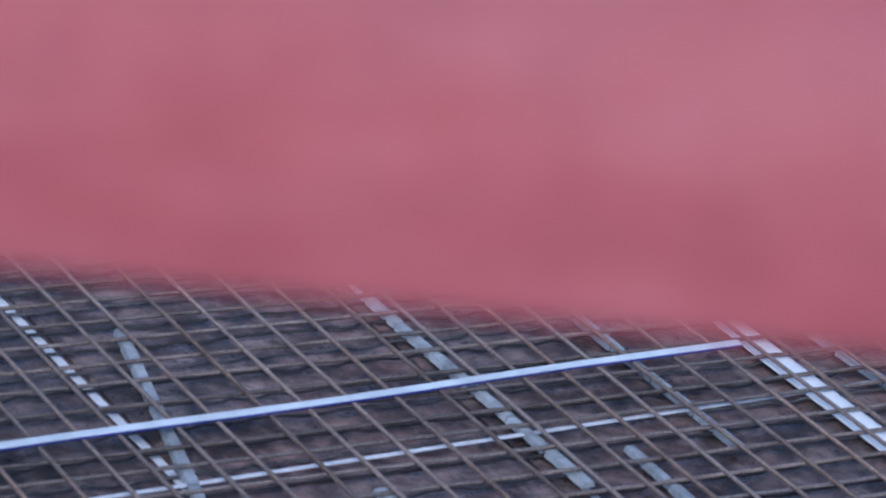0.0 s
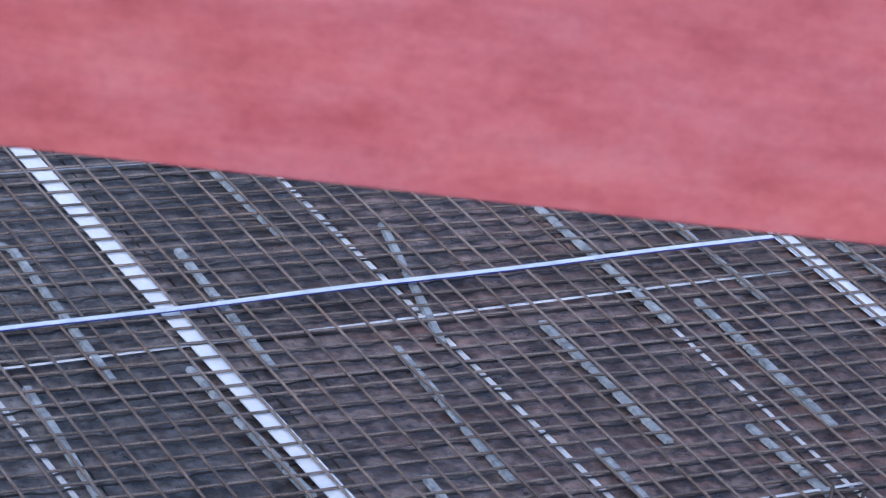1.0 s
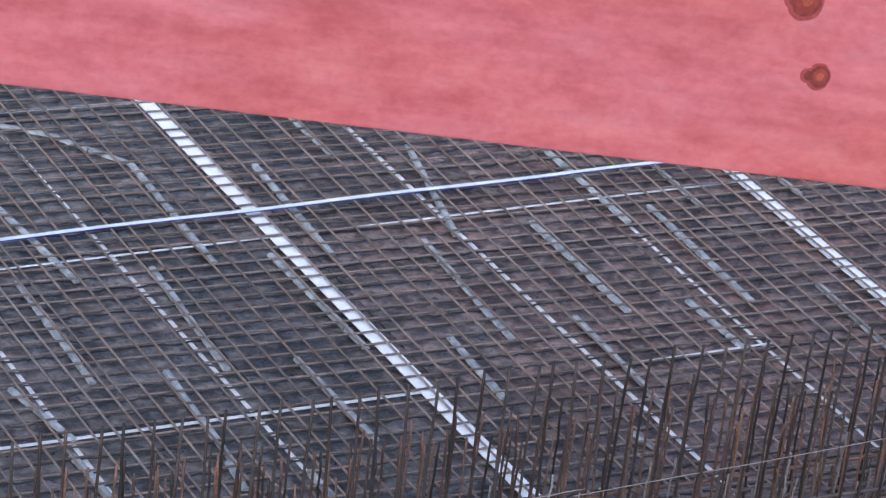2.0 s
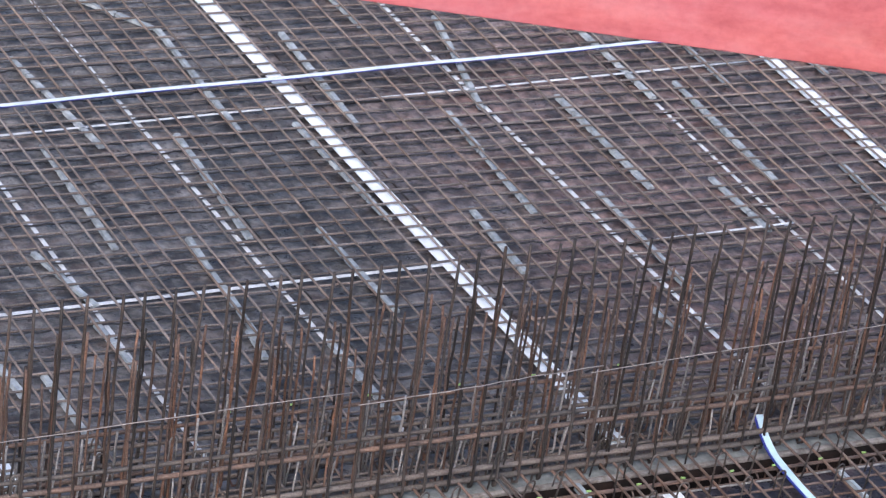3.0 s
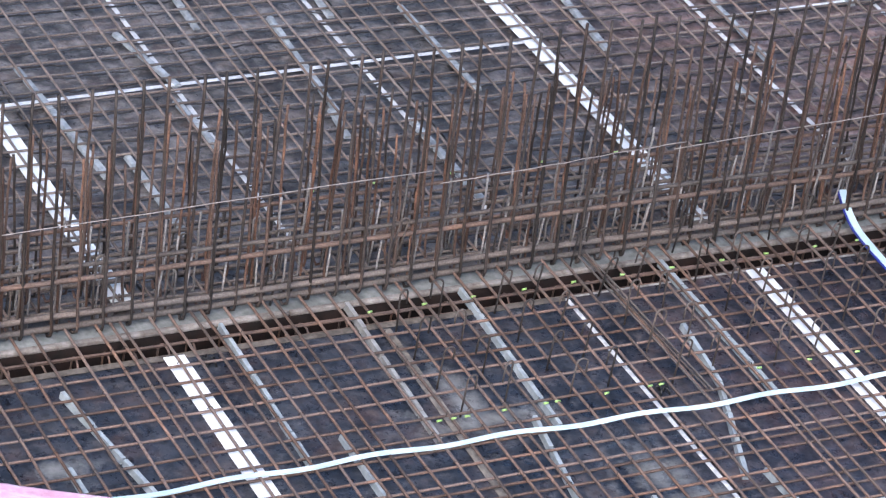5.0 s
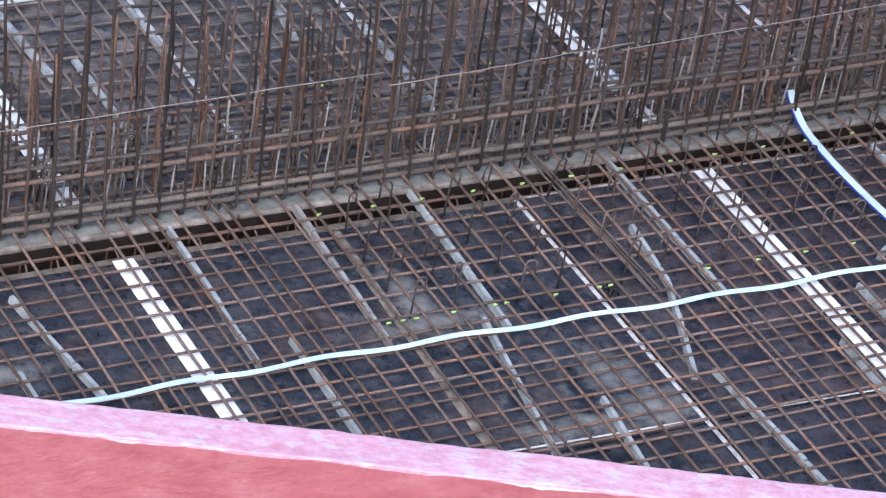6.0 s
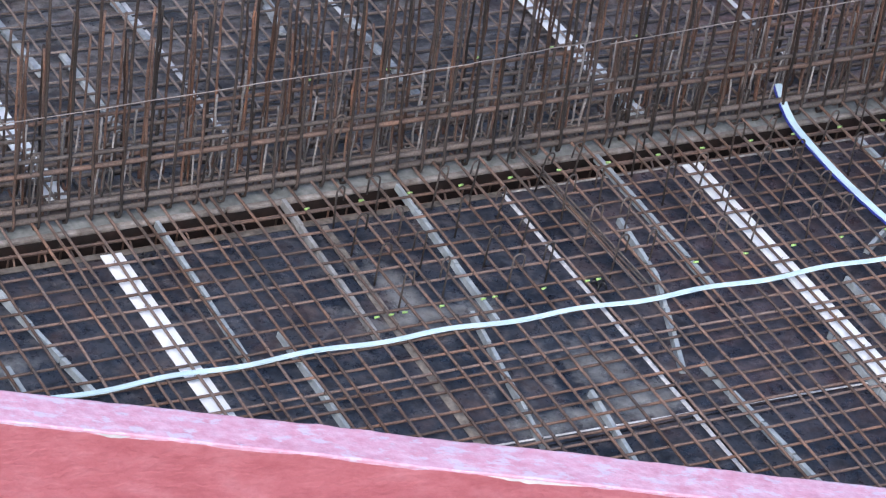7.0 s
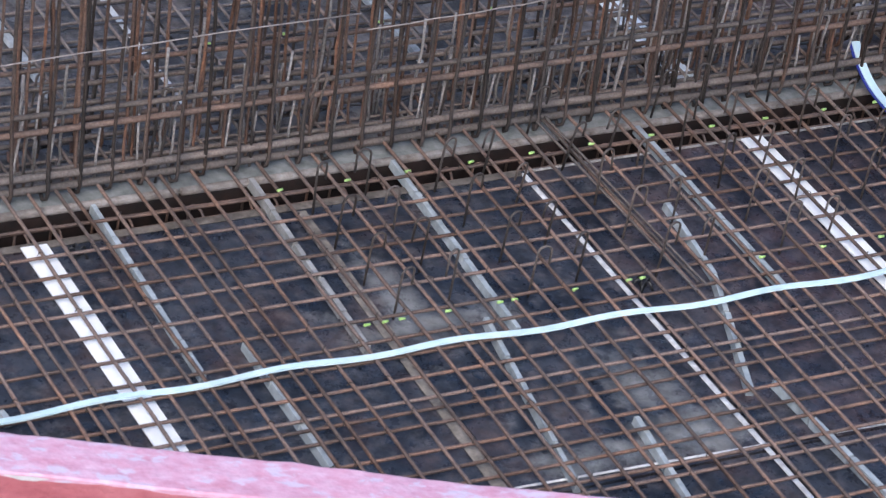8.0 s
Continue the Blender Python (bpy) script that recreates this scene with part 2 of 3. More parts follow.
KNOT = plain("brown_knot_wood", (0.19, 0.032, 0.022), (0.32, 0.060, 0.042), 24.0, 1.0, 20.0)
KNOT_RIM = plain("dark_knot_ring", (0.13, 0.022, 0.018), (0.27, 0.045, 0.038), 35.0, 0.9, 12.0)
KNOT_HALO = plain("stained_wood_round_knot", (0.25, 0.042, 0.040), (0.40, 0.080, 0.078), 40.0, 0.9, 12.0)

# ---- mesh helpers ----


def finish(name, bm, mat, smooth=False):
    me = bpy.data.meshes.new(name)
    bm.to_mesh(me)
    bm.free()
    me.materials.append(mat)
    if smooth:
        for p in me.polygons:
            p.use_smooth = len(p.vertices) == 4
    return me


def part(name, bm, mat, parent, label="", smooth=False):
    ob = new(name, finish(name, bm, mat, smooth) if isinstance(bm, bmesh.types.BMesh) else bm)
    ob.parent = parent
    return tagged(ob, label)


def put(name, me, parent, m):
    ob = new(name, me)
    ob.parent = parent
    ob.matrix_basis = m
    return ob


def block(lo, hi, bevel=0.0, bm=None):
    bm = bm or bmesh.new()
    r = bmesh.ops.create_cube(bm, size=1.0)
    for v in r["verts"]:
        v.co = Vector([lo[i] + (v.co[i] + 0.5) * (hi[i] - lo[i]) for i in range(3)])
    if bevel:
        bmesh.ops.bevel(bm, geom=list({e for v in r["verts"] for e in v.link_edges}), offset=bevel, segments=2, affect="EDGES", profile=0.6)
    return bm


def tube(points, radius, sides=6, bm=None):
    """A round bar along a line of points, closed at both ends."""
    bm = bm or bmesh.new()
    pts = [Vector(p) for p in points]
    rings = []
    side = None
    for i, p in enumerate(pts):
        d = (pts[min(i + 1, len(pts) - 1)] - pts[max(i - 1, 0)]).normalized()
        if side is None:
            side = d.orthogonal().normalized()
        side = (side - side.dot(d) * d).normalized()
        up = d.cross(side)
        rings.append([bm.verts.new(p + radius * (math.cos(a) * side + math.sin(a) * up)) for a in (2 * math.pi * k / sides for k in range(sides))])
    for a, c in zip(rings, rings[1:]):
        for k in range(sides):
            bm.faces.new((a[k], a[(k + 1) % sides], c[(k + 1) % sides], c[k]))
    bm.faces.new(rings[0][::-1])
    bm.faces.new(rings[-1])
    return bm


def empty(name, label, category, kind="", group="", at=(0, 0, 0)):
    ob = new(name)
    ob.location = at
    return tagged(ob, label, category, group, kind)


rng = random.Random(7)


def bar_meshes(name, length, axis, radius, mat, count=5, sway=0.006, step=0.9):
    """A few slightly crooked bars of one length, along x, y or z."""
    out = []
    n = max(3, int(length / step))
    for _ in range(count):
        a, c = rng.uniform(-sway, sway), rng.uniform(-sway, sway)
        pts = []
        for i in range(n + 1):
            s = length * i / n
            w = [a * math.sin(2.1 * s + c * 300) + rng.uniform(-sway, sway) * 0.4, c * math.sin(1.7 * s + a * 300) * 0.6]
            w.insert("xyz".index(axis), s)
            pts.append(w)
        for e, q, to in ((1, 0, 1), (-1, -1, -2)):
            pts.insert(len(pts) if e < 0 else 0, pts[q])
            pts[to] = list(Vector(pts[q]).lerp(Vector(pts[to + e]), 0.03))
        out.append(finish(name, tube(pts, radius), mat, True))
    return out


# ---- the place ----
X0, X1 = -6.0, 10.5       # the decks, across
Y0, Y1 = -4.2, 11.0       # the decks, front to back
TRENCH0, TRENCH1 = 1.11, 1.275
BACK0 = 1.50              # the far deck starts here
NEAR_Z, FAR_Z = -0.065, -0.070
LOW_MAT = -0.035          # the lower mat over the far deck, put in as shade lines
ON_MAT = -0.047           # what lies on it

ground_bm = bmesh.new()
bmesh.ops.create_grid(ground_bm, x_segments=8, y_segments=8, size=900)
ground = part("ground", ground_bm, EARTH, None)
ground.location.z = -0.8
tagged(ground, "brown trodden building site earth around the formwork", "ground", kind="structure")

slab = part("floor", block((X0, Y0, -0.8), (X1, TRENCH0, NEAR_Z - 0.021)), BROWN, None)
tagged(slab, "dark timber decking under the near formwork panels", "formwork", kind="structure")
slab_far = part("floor", block((X0, BACK0, -0.8), (X1, Y1, FAR_Z - 0.021)), BROWN, None)
tagged(slab_far, "dark timber decking under the far formwork panels", "formwork", kind="structure")
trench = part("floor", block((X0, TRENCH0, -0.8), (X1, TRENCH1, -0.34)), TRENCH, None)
tagged(trench, "brown bottom of the narrow beam trench, coloured dark for the shade", "formwork", kind="structure")

PITCH = 1.193
JOINTS = [-2.0 + PITCH * k for k in range(-3, 11)]


def deck(name, label, y_edges, z, mat, shift):
    """Plywood panels, laid side by side with open joints."""
    top = empty(name, label, "formwork deck", "structure")
    for ya, yb in zip(y_edges, y_edges[1:]):
        for xa, xb in zip(JOINTS, JOINTS[1:]):
            dz = rng.uniform(-0.003, 0.003)
            bm = block((xa + shift + 0.006, ya + 0.006, z - 0.021), (xb + shift - 0.006, yb - 0.006, z + dz), 0.003)
            part("panel", bm, mat, top)
    return top


deck("floor", "near deck of dark blue-black film-faced plywood panels", [-3.05, -0.97, TRENCH0], NEAR_Z, NEAR_FILM, 0.06)
deck("floor", "far deck of dusty brown-black plywood panels", [BACK0, 3.72, 5.74, 7.76, 9.78], FAR_Z, FAR_FILM, 0.12)

# pale strips that cover the joints
def joint_strip(xa, ya, xb, yb, half, z, mat):
    d = Vector((xb - xa, yb - ya))
    ob = part("trim", block((0, -half, 0.004), (d.length, half, 0.008), 0.0015), mat, None)
    ob.matrix_basis = pose(xa, ya, z, 0, 0, math.degrees(math.atan2(d.y, d.x)))
    tagged(ob, "narrow pale strip covering a joint between plywood panels", "joint strip", "joint strips", "structure")


for q in ((0.405, 1.08, 0.43, -3.0, 0.013), (-1.0, -0.89, 4.0, -1.06, 0.006)):
    joint_strip(*q, NEAR_Z, SCUFFED_TRIM)
joint_strip(0.42, 1.090, 5.0, 1.085, 0.008, NEAR_Z, WORN_TRIM)
joint_strip(-0.735, 1.05, -0.86, -2.6, 0.03, NEAR_Z, DUST)
joint_strip(-4.0, 1.085, 0.40, 1.085, 0.022, NEAR_Z, SODDEN)
for q in ((-0.895, 9.5, -0.895, 1.9, 0.013), (0.235, 9.5, 0.365, 2.0, 0.013), (2.795, 9.5, 2.87, 2.0, 0.015), (4.145, 9.5, 4.135, 2.0, 0.012), (6.57, 9.5, 6.57, 2.0, 0.012)):
    joint_strip(q[0] + 0.024, q[1], q[2] + 0.024, q[3], q[4] + 0.002, FAR_Z + 0.002, TRIM)
for q in ((-4.0, 3.525, 1.50, 3.635, 0.015), (2.77, 3.665, 4.22, 3.715, 0.010), (-3.0, 5.505, 9.0, 6.045, 0.010), (-3.0, 7.755, 9.0, 7.755, 0.010)):
    joint_strip(*q, ON_MAT + 0.005, TRIM)

# broad white infill boards, one at every third joint
for xa, xb, ya, yb, z in ((-1.97, -1.96, -3.0, 1.085, NEAR_Z), (1.645, 1.645, -3.0, 1.085, NEAR_Z), (5.2, 5.2, -3.0, 1.085, NEAR_Z),
                          (-2.045, -2.045, 1.52, 9.7, ON_MAT), (1.585, 1.48, 1.52, 9.7, ON_MAT), (5.405, 5.425, 1.52, 9.7, ON_MAT)):
    ob = part("infill_board", block((-0.06, 0, 0.004), (0.06, yb - ya, 0.013), 0.003), WHITE, None)
    ob.matrix_basis = pose(xa, ya, z, 0, 0, math.degrees(math.atan2(xa - xb, yb - ya)))
    tagged(ob, "broad white painted infill board lying between dark formwork panels", "board", "white infill boards")


# the concrete upstand under the starter bars, with a pale edge board along the trench
upstand = empty("concrete_upstand", "pale grey concrete upstand with a worn front edge board", "upstand", "structure")
part("body", block((X0, TRENCH1 + 0.034, -0.8), (X1, BACK0 - 0.002, -0.062), 0.01), CONCRETE, upstand)
part("trench_side", block((X0, TRENCH1 + 0.006, -0.8), (X1, TRENCH1 + 0.032, -0.062), 0.004), TRENCH, upstand, "timber trench side, coloured dark for the shade")
for k in range(7):
    xa = X0 + k * 2.4
    part("edge_board", block((xa + 0.004, TRENCH1, -0.060), (min(xa + 2.396, X1), TRENCH1 + 0.036, -0.028 + rng.uniform(-0.004, 0.004)), 0.013), LIP, upstand)


# ---- reinforcement mats ----
def sagging_bars(name, length, radius, mat, count, pitch, sag):
    """Bars along x that sag a little to one side between their ties."""
    out = []
    for _ in range(count):
        pts, x = [], 0.0
        while x < length:
            d, w = pitch * rng.uniform(0.7, 1.3), sag * rng.uniform(-0.2, 1.4)
            for q, h in ((0.0, 0.0), (0.3, 0.8), (0.7, 0.8)):
                pts.append((x + q * d, -w * h, -0.3 * w * h))
            x += d
        out.append(finish(name, tube(pts, radius, 5), mat, True))
    return out


def mat_of_bars(name, label, xs, ys, x_span, y_span, z, radius, steel_long, steel_cross, sag=0.0):
    top = empty(name, label, "reinforcement mat", at=(0, 0, z))
    longs = bar_meshes("long_bar", y_span[1] - y_span[0], "y", radius, steel_long)
    cross = bar_meshes("cross_bar", x_span[1] - x_span[0], "x", radius * 0.95, steel_cross) if not sag else sagging_bars("cross_bar", x_span[1] - x_span[0], radius, steel_cross, 9, 0.166, sag)
    for x in xs:
        turn = {1.551: 0.74, -2.08: 0.0, 5.445: -0.14}.get(x, rng.uniform(-0.14, 0.14))
        put("long_bar", rng.choice(longs), top, pose(x, y_span[0] + rng.uniform(-0.05, 0.05), rng.uniform(-0.003, 0.003), 0, 0, turn))
    for y in ys:
        put("cross_bar", rng.choice(cross), top, pose(x_span[0] + rng.uniform(-0.06, 0.06), y, -1.95 * radius + rng.uniform(-0.002, 0.002), 0, 0, rng.uniform(-0.12, 0.12)))
    return top


def steps(a, b, d, jitter):
    out = []
    while a < b:
        out.append(a + rng.uniform(-jitter, jitter))
        a += d
    return out


NEAR_X = steps(-5.4, -3.0, 0.14, 0.015) + [-2.90, -2.77, -2.64, -2.47, -2.29, -2.215, -2.145, -1.99, -1.87, -1.75, -1.69, -1.55, -1.415, -1.33, -1.26, -1.12, -0.95, -0.80,
          -0.66, -0.52, -0.45, -0.31, -0.17, -0.03, 0.10, 0.25, 0.40, 0.52, 0.66, 0.80, 1.0, 1.065, 1.155, 1.31, 1.41, 1.50, 1.597, 1.70, 1.80] + steps(1.9, 6.0, 0.135, 0.02)
NEAR_Y = [1.14, 0.95, 0.80, 0.68, 0.55, 0.39, 0.21, 0.06, -0.05, -0.19, -0.33, -0.40, -0.49, -0.64, -0.76, -0.86, -0.98] + steps(-3.9, -1.05, 0.142, 0.012)
near_mat = mat_of_bars("rebar_mat", "rust-brown reinforcing steel mat laid over the near deck", NEAR_X, NEAR_Y, (-5.6, 6.2), (-4.0, 1.42), 0.0, 0.0084, RUST, RUST)
FAR_X = steps(-4.5, -0.45, 0.162, 0.015) + [-0.40, -0.235, -0.06, 0.07, 0.25, 0.42, 0.545, 0.705, 0.87, 1.03, 1.2, 1.37, 1.551, 1.73, 1.91, 2.09, 2.27, 2.45, 2.61] + steps(2.78, 9.6, 0.17, 0.015)
# the bars are tied clear of the joint strips
for middle in (-0.917, 2.81, 4.118):
    FAR_X = [middle + math.copysign(max(abs(x - middle), 0.062), x - middle) for x in FAR_X]
# the near mat stops short of the barrier
for ob in near_mat.children:
    if ob.name.startswith("long_bar"):
        ends = (12.96 - 0.407 * (ob.location.x + 9)) / 0.914 - 12
        if ends > ob.location.y:
            ob.scale.y = (ob.location.y + 5.42 - ends) / 5.42
            ob.location.y = ends
    else:
        ends = (12.96 - 0.914 * (ob.location.y + 12)) / 0.407 - 9
        if ends > ob.location.x:
            ob.scale.x = (ob.location.x + 11.8 - ends) / 11.8
            ob.location.x = ends
# one bar runs along each white board
for middle in (-2.08, 5.445):
    FAR_X[min(range(len(FAR_X)), key=lambda i: abs(FAR_X[i] - middle))] = middle
FAR_Y = steps(1.60, 10.4, 0.146, 0.010)
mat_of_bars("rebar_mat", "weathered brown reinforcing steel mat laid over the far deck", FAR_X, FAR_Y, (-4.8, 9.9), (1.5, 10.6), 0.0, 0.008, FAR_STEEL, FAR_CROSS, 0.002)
# dark bars added to draw the short shade line below each cross bar
mat_of_bars("rebar_mat", "dark lower bars above the far deck, drawn for the shade under the far mat", [], [y + 0.018 + rng.uniform(-0.005, 0.005) for y in FAR_Y if y > 1.58], (-4.8, 9.9), (1.6, 10.6), LOW_MAT, 0.0062, SHADE_STEEL, SHADE_STEEL, 0.012)


# ---- linear spacers under the mats ----
def spacer(xa, ya, xb, yb, z, top_z, half=0.0165, mat=None):
    """A rail with short plastic lengths set on it end to end, never quite in line."""
    mat = mat or SPACER
    d = Vector((xb - xa, yb - ya, 0))
    n = d.length
    h = top_z - z
    ob = part("linear_spacer", block((0.004, -0.010, 0.0), (n - 0.015, 0.010, h * 0.55), 0.002), mat, None)
    ob.matrix_basis = pose(xa, ya, z + 0.001, 0, 0, math.degrees(math.atan2(d.y, d.x)))
    k = max(1, int(n / 0.24))
    for i in range(k):
        bm = bmesh.new()
        a, c = n * i / k + 0.002, n * (i + 1) / k - rng.uniform(0.002, 0.012)
        w, off, lift = half * rng.uniform(0.85, 1.12), rng.uniform(-0.002, 0.002), rng.uniform(-0.004, 0.002)
        lo = [bm.verts.new((s, off + q, 0.0)) for s, q in ((a, -w), (c, -w), (c, w), (a, w))]
        hi = [bm.verts.new((s, off + 0.72 * q, h + lift)) for s, q in ((a, -w), (c, -w), (c, w), (a, w))]
        bm.faces.new(hi)
        bm.faces.new(lo[::-1])
        for e in range(4):
            bm.faces.new((lo[e], lo[(e + 1) % 4], hi[(e + 1) % 4], hi[e]))
        part("segment", bm, mat, ob)
    return tagged(ob, "grey plastic linear spacer strip under the steel mat", "spacer", "linear spacers")


NEAR_SPACERS = [(-2.66, 0.9, -2.52, -0.01), (-2.86, 0.3, -2.85, -0.5), (-1.615, 1.27, -1.66, 0.05), (-1.4, 0.22, -1.42, -0.9), (-0.165, 1.275, -0.225, 0.0),
                (-0.325, 0.11, -0.51, -1.0), (1.11, 1.26, 1.11, -0.02), (0.92, 0.68, 0.84, 0.13), (0.84, 0.13, 0.54, -0.64), (0.68, -0.6, 0.74, -1.7), (-0.04, -0.66, -0.12, -1.3),
                (1.91, -0.14, 1.89, -1.2), (2.79, 1.04, 2.8, -0.1), (1.52, -0.56, 1.5, -1.6), (2.18, 0.06, 2.4, 0.2)]
FAR_SPACERS = [(0.28, 7.59, 0.6, 7.38), (0.6, 7.38, 0.99, 6.87), (0.99, 6.87, 0.94, 5.44), (-0.19, 6.61, -0.06, 5.36), (-0.44, 5.45, -0.48, 4.16), (0.5, 5.46, 0.41, 4.14), (1.86, 6.72, 1.79, 5.39),
               (2.46, 7.9, 2.49, 6.73), (3.13, 6.82, 2.79, 5.48), (1.37, 5.49, 1.42, 4.21), (2.52, 5.48, 2.44, 4.11), (3.44, 5.59, 3.44, 4.29), (4.14, 6.9, 4.16, 5.45)]
FAR_SPACERS_MORE = [(4.85, 6.6, 4.85, 5.56), (4.45, 5.66, 4.41, 4.25), (3.03, 4.31, 3.01, 3.41), (3.95, 4.36, 3.97, 3.64), (5.04, 4.38, 5.0, 3.3), (-1.0, 4.21, -0.86, 3.57), (0.02, 4.21, -0.04, 3.1),
                    (0.91, 4.19, 0.94, 3.17), (2.04, 4.26, 2.0, 3.44), (5.69, 6.4, 5.74, 5.61), (0.37, 2.95, 0.39, 2.03), (-1.73, 3.95, -1.65, 2.73), (-1.46, 2.92, -1.45, 2.1),
                    (-0.945, 3.42, -0.905, 2.87), (-0.066, 3.15, -0.10, 2.84), (2.993, 3.31, 2.993, 3.05), (2.61, 2.92, 2.67, 2.62)]
for q in NEAR_SPACERS:
    spacer(*q, NEAR_Z, -0.024)
spacer(-0.86, 1.29, -0.915, 0.04, NEAR_Z, -0.024, mat=SPLASHED)
for q in FAR_SPACERS + FAR_SPACERS_MORE:
    spacer(*q, -0.048, -0.026, 0.025, FAR_SPACER)

# ---- the cage of starter bars on the upstand ----
cage = empty("starter_bar_cage", "dense rusty front layer of upright starter bars on the concrete upstand", "rebar cage", group="starter bar layers")
back_cage = empty("starter_bar_cage", "shorter back layer of rusty starter bars on the concrete upstand", "rebar cage", group="starter bar layers")


def uprights(owner, y, spacing, height, spread, mat, radius, jitter, bottom, lean, first=-5.2):
    """A row of upright bars with a short hook at the foot."""
    shapes = []
    for _ in range(7):
        h = height + rng.uniform(-spread, spread)
        bend = rng.uniform(-0.02, 0.02)
        pts = [(0.0, 0.06, bottom + 0.03), (0.0, 0.03, bottom), (0.0, 0.0, bottom + 0.025), (0.005, 0.0, bottom + 0.06)]
        for i in range(1, 9):
            s = i / 8
            pts.append((lean * s + bend * s * s + rng.uniform(-0.004, 0.004), rng.uniform(-0.006, 0.006), bottom + 0.06 + (h - bottom - 0.06) * s))
        shapes.append(finish("upright_bar", tube(pts, radius), mat, True))
    for x in steps(first, 8.6, spacing, jitter):
        ob = put("upright_bar", rng.choice(shapes), owner, pose(x, y + rng.uniform(-0.012, 0.012), 0, rng.uniform(-0.8, 0.8), rng.uniform(-1.0, 1.0), rng.uniform(-25, 25)))
        ob.scale.z = 1 + 0.011 * x


uprights(cage, 1.36, 0.1507, 1.505, 0.018, DARK_STEEL, 0.0086, 0.010, -0.05, -0.10, -5.114)
uprights(cage, 1.41, 0.15, 1.14, 0.14, CAGE_STEEL, 0.0075, 0.05, -0.05, -0.085)
uprights(back_cage, 1.66, 0.146, 1.04, 0.07, CAGE_STEEL, 0.0080, 0.02, -0.05, -0.08)
uprights(back_cage, 1.72, 0.17, 0.98, 0.12, DARK_STEEL, 0.0075, 0.04, -0.05, -0.08)
uprights(back_cage, 1.50, 0.26, 0.92, 0.2, CAGE_STEEL, 0.007, 0.05, -0.05, -0.07)
uprights(back_cage, 1.58, 0.21, 0.55, 0.2, PALE_STEEL, 0.007, 0.05, -0.05, -0.02)

for y, z, r, mat in ((1.385, 0.004, 0.019, RUNNER_STEEL), (1.385, 0.072, 0.018, RUNNER_STEEL), (1.385, 0.30, 0.015, RUST), (1.385, 0.38, 0.013, RUNNER_STEEL),
                     (1.685, 0.03, 0.013, RUNNER_STEEL), (1.685, 0.12, 0.012, RUST), (1.685, 0.21, 0.012, RUNNER_STEEL), (1.685, 0.30, 0.012, RUNNER_STEEL), (1.685, 0.40, 0.012, RUST), (1.5, 0.02, 0.012, RUNNER_STEEL)):
    me = bar_meshes("runner_bar", 14.2, "x", r, mat, 1, 0.012)[0]
    put("runner_bar", me, cage if y < 1.45 else back_cage, pose(-5.4, y, z))


def arch(width, height, foot, radius, mat, depth=0.0, tail=None):
    """An upturned U of bent bar."""
    pts = [(-width / 2, 0, foot if tail is None else height - tail)]
    for i in range(9):
        a = math.pi * (1 - i / 8)
        pts.append((width / 2 * math.cos(a), depth * i / 8, height - width / 2 + width / 2 * math.sin(a)))
    pts.append((width / 2, depth, foot))
    return finish("link", tube(pts, radius), mat, True)


links_made = [arch(0.045, 0.20 + 0.035 * k, -0.05, 0.006, (PALE_STEEL, HOOK_STEEL, HOOK_STEEL, RUNNER_STEEL)[k % 4]) for k in range(7)]
for y in (1.40, 1.60, 1.74):
    for x in steps(-4.5, 8.0, 0.45, 0.12):
        put("link", rng.choice(links_made), cage if y < 1.45 else back_cage, pose(x, y, rng.uniform(0.0, 0.08), rng.uniform(-6, 6), rng.uniform(-6, 6), rng.uniform(-60, 60)))

# short pale stubs of bar stand between the runners
stubs = [finish("stub", tube([(0, 0, -0.05), (0.004, 0.003, 0.1), (-0.003, 0.0, 0.24 + 0.05 * k)], 0.006), PALE_STEEL, True) for k in range(4)]
for y, first, gap in ((1.43, -4.6, 0.19), (1.62, -4.5, 0.23), (1.45, 0.05, 0.21)):
    for x in steps(first, 1.25 if first > 0 else 7.5, gap, 0.06):
        put("stub", rng.choice(stubs), cage if y < 1.44 else back_cage, pose(x, y + rng.uniform(-0.02, 0.02), 0, rng.uniform(-4, 4), rng.uniform(-4, 4), rng.uniform(0, 360)))

# lengths of thin wire tied along the uprights
for xa, xb, y, za, zb in ((-5.0, -0.43, 1.338, 0.61, 0.733), (-0.38, 1.15, 1.338, 0.637, 0.71), (1.08, 6.5, 1.338, 0.67, 0.90)):
    n = 14
    pts = [(xa + (xb - xa) * i / n, y + rng.uniform(-0.006, 0.006), za + (zb - za) * i / n + rng.uniform(-0.003, 0.003)) for i in range(n + 1)]
    part("tie_wire", tube(pts, 0.0032, 5), WIRE, cage, "thin pale tie wire", True)

# the beam cage in the trench
beam = empty("beam_cage", "rusty beam reinforcement lying deep in the narrow dark trench", "rebar cage")
for y, z in ((1.15, -0.10), (1.205, -0.07), (1.21, -0.17), (1.16, -0.25), (1.25, -0.25)):
    put("runner_bar", bar_meshes("runner_bar", 14.2, "x", 0.009, RUST, 1, 0.010)[0], beam, pose(-5.4, y, z))
stirrup = arch(0.13, -0.08, -0.30, 0.006, RUST)
for x in steps(-4.5, 8.0, 0.17, 0.04):
    put("stirrup", stirrup, beam, pose(x, 1.21, 0, 0, 0, 90 + rng.uniform(-14, 14)))

